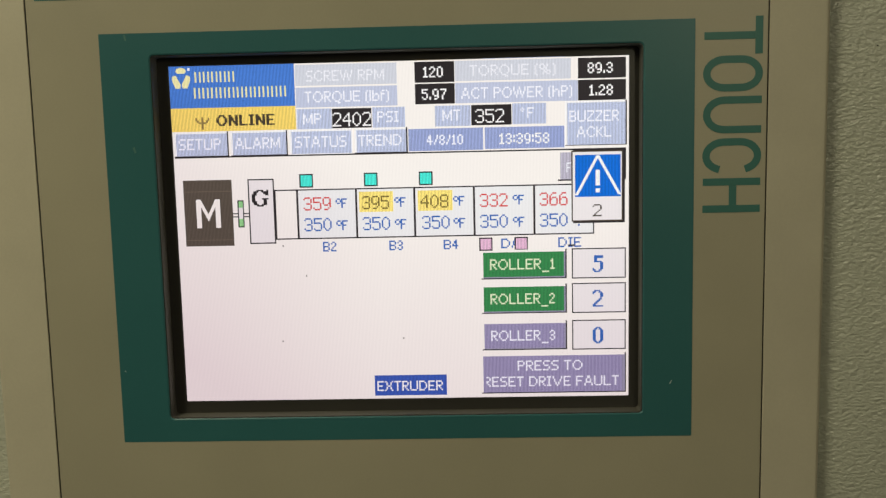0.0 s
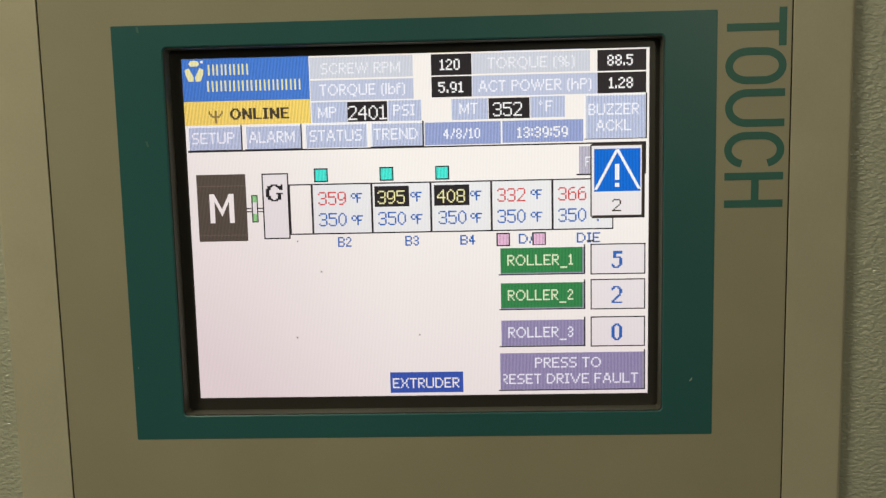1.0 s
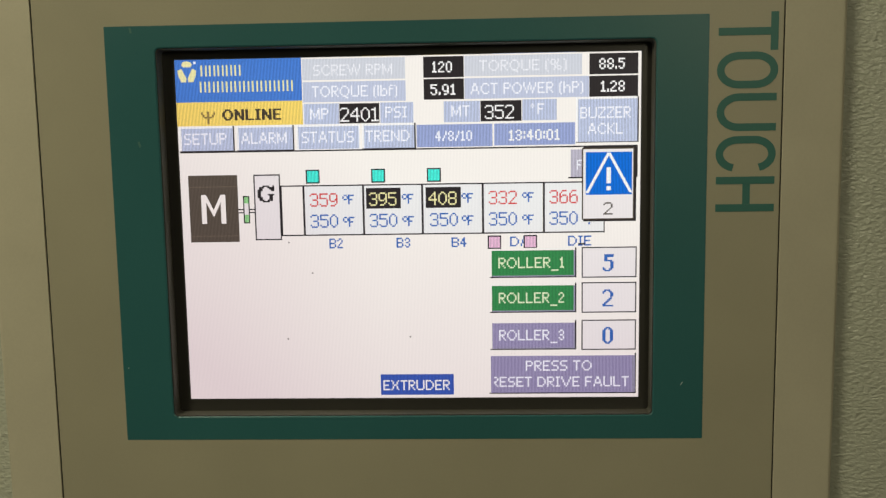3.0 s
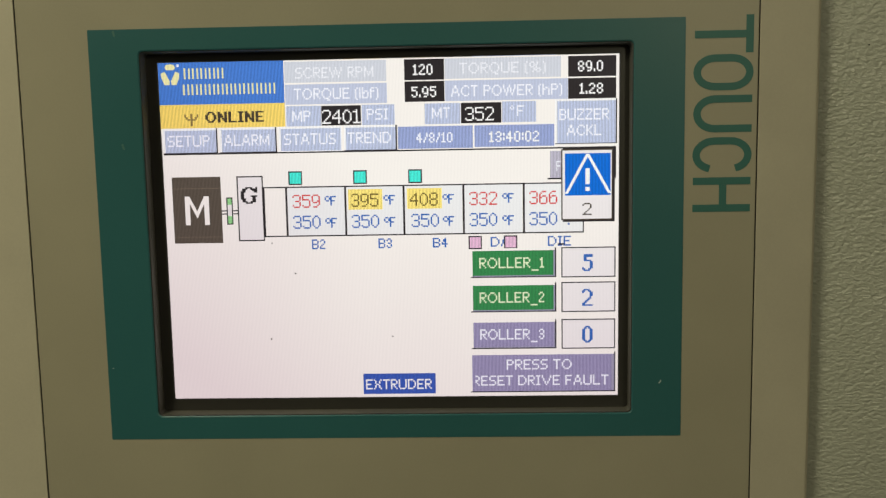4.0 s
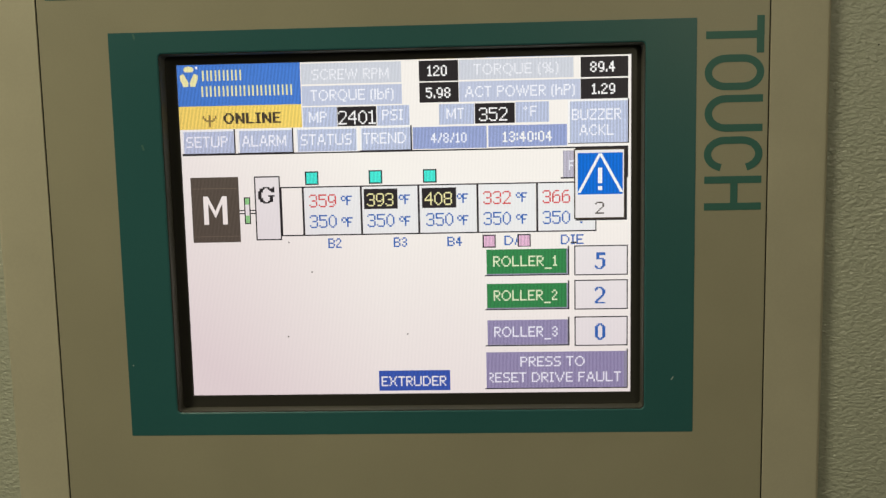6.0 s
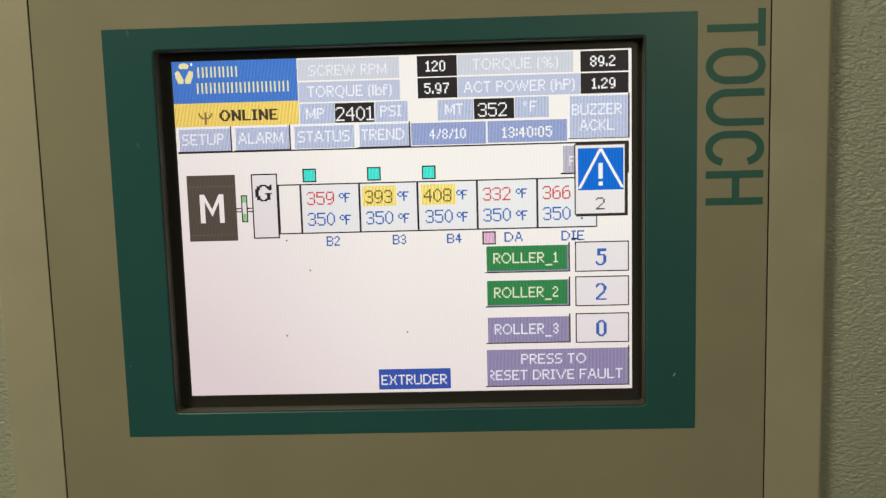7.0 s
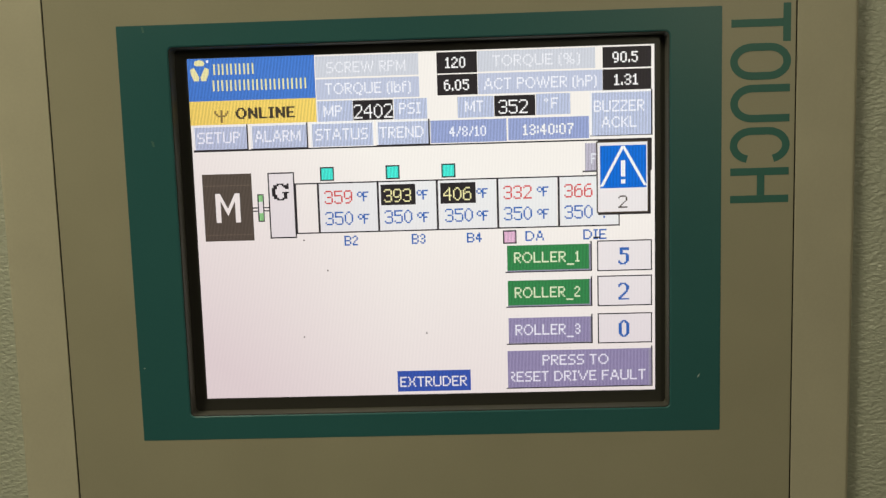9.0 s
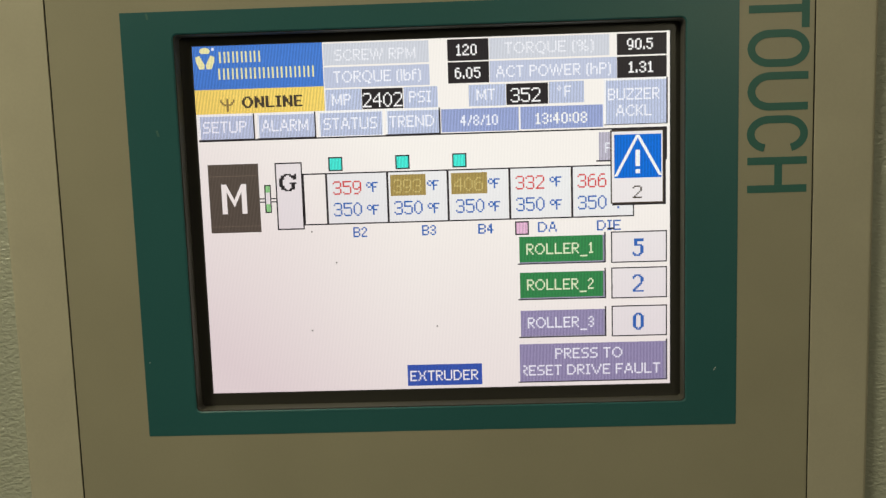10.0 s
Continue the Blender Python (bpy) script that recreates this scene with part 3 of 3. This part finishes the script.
for shape in (((14.2, 93.2), (17.7, 93.2), (17.7, 113.6), (14.2, 113.6)), ((27.9, 93.2), (31.4, 93.2), (31.4, 113.6), (27.9, 113.6)),
              ((17.7, 93.4), (17.7, 98.6), (22.8, 109), (22.8, 103.8)), ((27.9, 93.4), (27.9, 98.6), (22.8, 109), (22.8, 103.8))):
    bm.faces.new([bm.verts.new((X(u), REC - LAYER * 3, Zd(v))) for u, v in shape])
part("caption", bm, WHITE, display)
fields("drive_shaft", [(40.3, 103.4, 52, 104.2), (40.3, 105.6, 52, 106.4)], [BLACK], "thin black double shaft line")
fields("coupling", [(43.8, 94.3, 48.3, 113.6, 0), (44.6, 95.1, 47.5, 112.8, 1), (44.6, 99.5, 47.5, 107.5, 2)], [BLACK, LIME, PALE], "green and white coupling", 2)
fields("gearbox", [(51.7, 79.5, 70.4, 125.6, 0), (52.6, 80.4, 69.5, 124.7, 1)], [BLACK, PALE], "pale gearbox outline", 2)
writing("G", (54.4, 87.2, 66.2, 99.0), BLACK, layer=5)
fields("barrel_outline", [(70.4, 87.4, 295.8, 88.3), (70.4, 122, 295.8, 122.9), (70.4, 87.4, 71.4, 122.9), (295, 87.4, 295.8, 122.9)], [BLACK], "thin black barrel outline", 3)
for u in (86, 127.8, 169, 211, 253.2):
    fields("zone_wall", [(u, 87.6, u + 1.4, 122.6)], [BLACK], "black zone wall", 4)
for u in (87.4, 129.2, 170.4, 212.4, 254.6):
    end = min(u + 40.4, 295)
    cell = [(u, 88.3, end, 122)]
    for h in (HOLES["b3"], HOLES["b4"]):
        if u < h[0] < end:      # the changing readings show through
            cell = [(u, 88.3, end, h[1]), (u, h[3], end, 122), (u, h[1], h[0], h[3]), (h[2], h[1], end, h[3])]
    fields("zone_cell", cell, [CELL], "pale zone field", 0.4)
for u, red, fu in ((91, "359", 113.8), (132.6, None, 155.4), (174.8, None, 196.9), (215.8, "332", 238.8), (257.8, "366", 0)):
    w = 19.4
    if red:
        writing(red, (u, 93.2, u + w, 102.5), RED)
    writing("350", (u, 108, u + w, 117.3), INKBLUE)
    if fu:
        degrees_f((fu, 94.4, fu + 8, 101.2), INKBLUE)
        degrees_f((fu, 109.9, fu + 8.1, 116.9), INKBLUE)
for words, box in (("B2", (103.8, 125, 113.2, 132)), ("B3", (151.1, 125, 160.6, 132)), ("B4", (189.6, 125.2, 200, 132)), ("D", (230.4, 125.1, 236.6, 132)), ("DIE", (270.6, 125, 286.6, 132))):
    writing(words, box, INKBLUE)
for u in (88.6, 134.4, 173.2):
    fields("zone_lamp", [(u, 76.7, u + 9.7, 86.3, 0), (u + 0.9, 77.6, u + 8.8, 85.4, 1)], [BLACK, AQUA], "aqua square with a black edge", 2)
fields("zone_lamp", [(214.8, 124.2, 224.2, 133.6, 0), (215.7, 125.1, 223.3, 132.7, 1)], [BLACK, PINK], "pink square with a black edge", 2)

fields("stray_mark", [(277.5, 130.2, 282.3, 131.3)], [BLACK], "short black line across the caption", 4)
fields("stray_mark", [(284.4, 115.8, 285.8, 117.2)], [INKBLUE], "dark blue dot below the pop-up window", 4)

# Rollers
for words, v, num, face in (("ROLLER_1", 133.2, "5", GREEN), ("ROLLER_2", 158, "2", GREEN), ("ROLLER_3", 184.6, "0", PURPLE)):
    fields("roller_button", [(216, v, 276.4, v + 21, 3), (216, v, 275.4, v + 20.2, 1), (217.4, v + 1.8, 275.4, v + 20.2, 2), (217.4, v + 1.8, 274.4, v + 19.4, 0)], [face, WHITE, SHADE, BLACK],
           "green screen button" if face is GREEN else "purple screen button")
    writing(words, (222.2, v + 6.6, 267.8, v + 14.2), MINT if face is GREEN else PEARL)
    fields("number_field", [(280, v - 0.2, 318, v + 21.4, 0), (280.8, v + 0.6, 317.2, v + 20.6, 1)], [BLACK, PALE], "pale number field with a black edge", 2)
    writing(num, (294.6, v + 5, 302, v + 17), INKBLUE, layer=5)
fields("reset_button", [(215, 208.4, 318.2, 237.4, 2), (215, 208.4, 317.2, 236.6, 1), (216.2, 210, 317.2, 236.6, 0), (315.4, 210.5, 317.4, 236.6, 3)], [PURPLE, WHITE, BLACK, SHADE], "purple screen button")
writing("PRESS TO", (240.8, 213.4, 287.2, 220.8), PEARL)
writing("RESET DRIVE FAULT", (216.4, 225, 313.2, 232.4), PEARL, cut=2)
fields("screen_title", [(137.6, 222.8, 189.7, 237.8)], [NAVY], "navy title field")
writing("EXTRUDER", (139.4, 227, 186.8, 234.4), SNOW)

# The warning window
fields("hidden_button", [(270.6, 84.3, 280.2, 85.3, 1), (272.4, 65.6, 280.2, 84.3, 0)], [MIST, BLACK], "edge of a covered grey button")
writing("F", (276.6, 72.6, 280, 79.6), FAINT)
fields("warning_window", [(281, 64, 318, 85, 2), (281, 64.6, 317.2, 115.2, 2), (280, 64.6, 315.8, 114, 1), (280.9, 65.5, 315, 113.2, 0)], [PALE, BROWN, BLACK], "pale pop-up window with a dark shadow edge", 6)
fields("warning_sign", [(282.6, 67.6, 314.2, 96.8)], [SIGN], "bright blue warning square", 8)
bm = bmesh.new()
for a, b in (((283.4, 95.6), (298.3, 68)), ((298.3, 68), (313.4, 95.4))):
    y = REC - LAYER * 9
    bm.faces.new([bm.verts.new((X(u), y, Zd(v))) for u, v in ((a[0] - 1.0, a[1]), (a[0] + 1.2, a[1]), (b[0] + 1.2, b[1]), (b[0] - 1.0, b[1]))])
part("warning_triangle", bm, SNOW, display, "white triangle line")
fields("warning_mark", [(296.8, 78, 299.8, 89), (296.8, 91, 299.8, 93.8)], [SNOW], "white exclamation mark", 9)
writing("2", (294.8, 102.1, 301, 110.6), BROWN, layer=9)

# Dust on the screen
for u, v in ((75.2, 127.4), (91.2, 149.2), (72.2, 196.5), (159.5, 195.6)):
    fields("dust_speck", [(u - 0.45, v - 0.45, u + 0.45, v + 0.45)], [DUST], "tiny dark speck", 4)

# ---- readouts that change: each is a strip that slides behind its opening, a row of writing at a time ----
INKS = [BLACK, SNOW, BAR, LEMON, TAN, UMBER, CREAM, WHITE, PINK, INKBLUE, OLIVE, SAND, OCHRE, MUSTARD]
K, W_, P_, Y_, T_, U_, C_, WH, PK, IB, OL, SD, OC, MU = range(14)


def strip(key, cards, box, depth, label, across=False):
    """cards: (words, field, ink), one above or beside the other; box: the writing's place in the opening."""
    u0, v0, u1, v1 = HOLES[key]
    step = (u1 - u0 + 1.0) if across else (v1 - v0 + 1.0)
    bm = bmesh.new()
    back = REC + depth

    def card(a0, b0, a1, b1, y, mat):
        f = bm.faces.new([bm.verts.new(p) for p in ((X(a0), y, Zd(b1)), (X(a1), y, Zd(b1)), (X(a1), y, Zd(b0)), (X(a0), y, Zd(b0)))])
        f.material_index = mat

    for i, (words, field, ink) in enumerate(cards):
        du, dv = (i * step, 0) if across else (0, -i * step)
        side, over = (0.5, 0.5) if across else (1.2, 0.5)
        card(u0 - side + du, v0 - over + dv, u1 + side + du, v1 + over + dv, back, field)
        if words:
            text_into(bm, words, (box[0] + du, box[1] + dv, box[2] + du, box[3] + dv), back - LAYER, ink)
        elif ink == PK:
            text_into(bm, "A", (box[0], box[1] + dv, box[2], box[3] + dv), back - LAYER, IB)
            card(239.8, 124.2 + dv, 249.2, 133.6 + dv, back - 2 * LAYER, K)
            card(240.7, 125.1 + dv, 248.3, 132.7 + dv, back - 3 * LAYER, PK)
    ob = part("readout_strip", bm, INKS, display, label)
    shift = step * PITCH
    return ob, ((-shift, 0, 0) if across else (0, 0, -shift))


def change(made, rows):
    """rows: (seconds, row of the strip) at which it steps on."""
    ob, (sx, _, sz) = made
    keys = {}
    for i, (t, r) in enumerate(rows):
        f = frame(t)
        if i:
            keys[f - 1] = rows[i - 1][1]
        keys[f] = r
    keys.setdefault(frame(10.0), rows[-1][1])
    walk(ob, [((f - 1) / FPS, pose(r * sx, 0, r * sz)) for f, r in sorted(keys.items())])


D1, D2, D3, D4, D5 = 0.00018, 0.00026, 0.00034, 0.00042, 0.00050
torque = strip("torque", [(w, K, W_) for w in ("88.5", "89.0", "89.2", "89.3", "89.4", "90.3", "90.5")], (291.8, 4.2, 309, 11.6), D3, "black torque readout with white figures")
power = strip("power", [(w, K, W_) for w in ("1.28", "1.29", "1.31")], (292.8, 19.4, 309, 26.8), D1, "black power readout with white figures", True)
force = strip("force", [(w, K, W_) for w in ("5.91", "5.95", "5.97", "5.98", "6.03", "6.05")], (176.6, 19.6, 193.8, 27), D2, "black force readout with white figures", True)
pressure = strip("pressure", [("2401", K, W_), ("2402", K, W_)], (113.8, 34.4, 140.6, 44), D1, "black pressure readout with white figures")
clock = strip("clock", [(w, P_, W_) for w in ("13:39:58", "13:39:59", "13:40:01", "13:40:02", "13:40:03", "13:40:04", "13:40:05", "13:40:06", "13:40:07", "13:40:08")], (230.2, 51.4, 264.9, 58.8), D4, "periwinkle clock readout with white figures")


def zone(a, b):
    return [(w, field, ink) for w in (a, b) for field, ink in ((Y_, OL), (U_, SD), (K, C_), (T_, OC), (MU, T_))]


zone_3 = strip("b3", zone("395", "393"), (132.4, 93.2, 151.4, 102.5), D5, "blinking yellow and black temperature readout")
zone_4 = strip("b4", zone("408", "406"), (174, 93.2, 193.4, 102.5), D5, "blinking yellow and black temperature readout")
mark = strip("mark", [("", WH, PK), ("A", WH, IB)], (237.8, 125.1, 243.2, 132), D1, "pink square that gives way to a blue letter")


def motions():
    change(torque, [(0, 3), (0.55, 0), (2.15, 4), (2.6, 0), (3.3, 1), (4.7, 4), (6.2, 5), (6.87, 2), (7.87, 3), (8.97, 6)])
    change(power, [(0, 0), (2.25, 1), (2.6, 0), (4.75, 1), (8.97, 2)])
    change(force, [(0, 2), (0.63, 0), (2.15, 3), (2.63, 0), (3.3, 1), (4.63, 3), (6.2, 4), (6.93, 2), (8.97, 5)])
    change(pressure, [(0, 1), (0.55, 0), (6.2, 1), (6.87, 0), (8.97, 1)])
    change(clock, [(0, 0), (0.65, 1), (2.15, 2), (3.3, 3), (4.35, 4), (5.65, 5), (6.2, 6), (7.15, 7), (8.6, 8), (9.25, 9)])
    blink = [(0, "y"), (0.43, "u"), (0.53, "k"), (2.07, "t"), (2.15, "y"), (2.83, "u"), (2.93, "k"), (3.5, "t"), (3.6, "y"), (4.15, "t"), (4.25, "u"), (4.35, "k"), (4.95, "m"), (5.05, "y"),
             (5.6, "u"), (5.73, "k"), (6.35, "t"), (6.45, "y"), (7.07, "t"), (7.15, "u"), (7.25, "k"), (7.75, "t"), (7.85, "y"), (8.55, "u"), (8.67, "k"), (9.25, "t"), (9.35, "y"), (9.95, "t")]

    def rows(swap):
        out = []
        for t, s in blink:
            if out and out[-1][0] < swap < t and swap - out[-1][0] > 0.05 and t - swap > 0.05:
                last = out[-1][1]
                out.append((swap, last + 5))
            out.append((t, "yuktm".index(s) + (5 if t >= swap else 0)))
        return out

    change(zone_3, rows(4.8))
    change(zone_4, rows(7.95))
    change(mark, [(0, 0), (6.9, 1)])


motions()
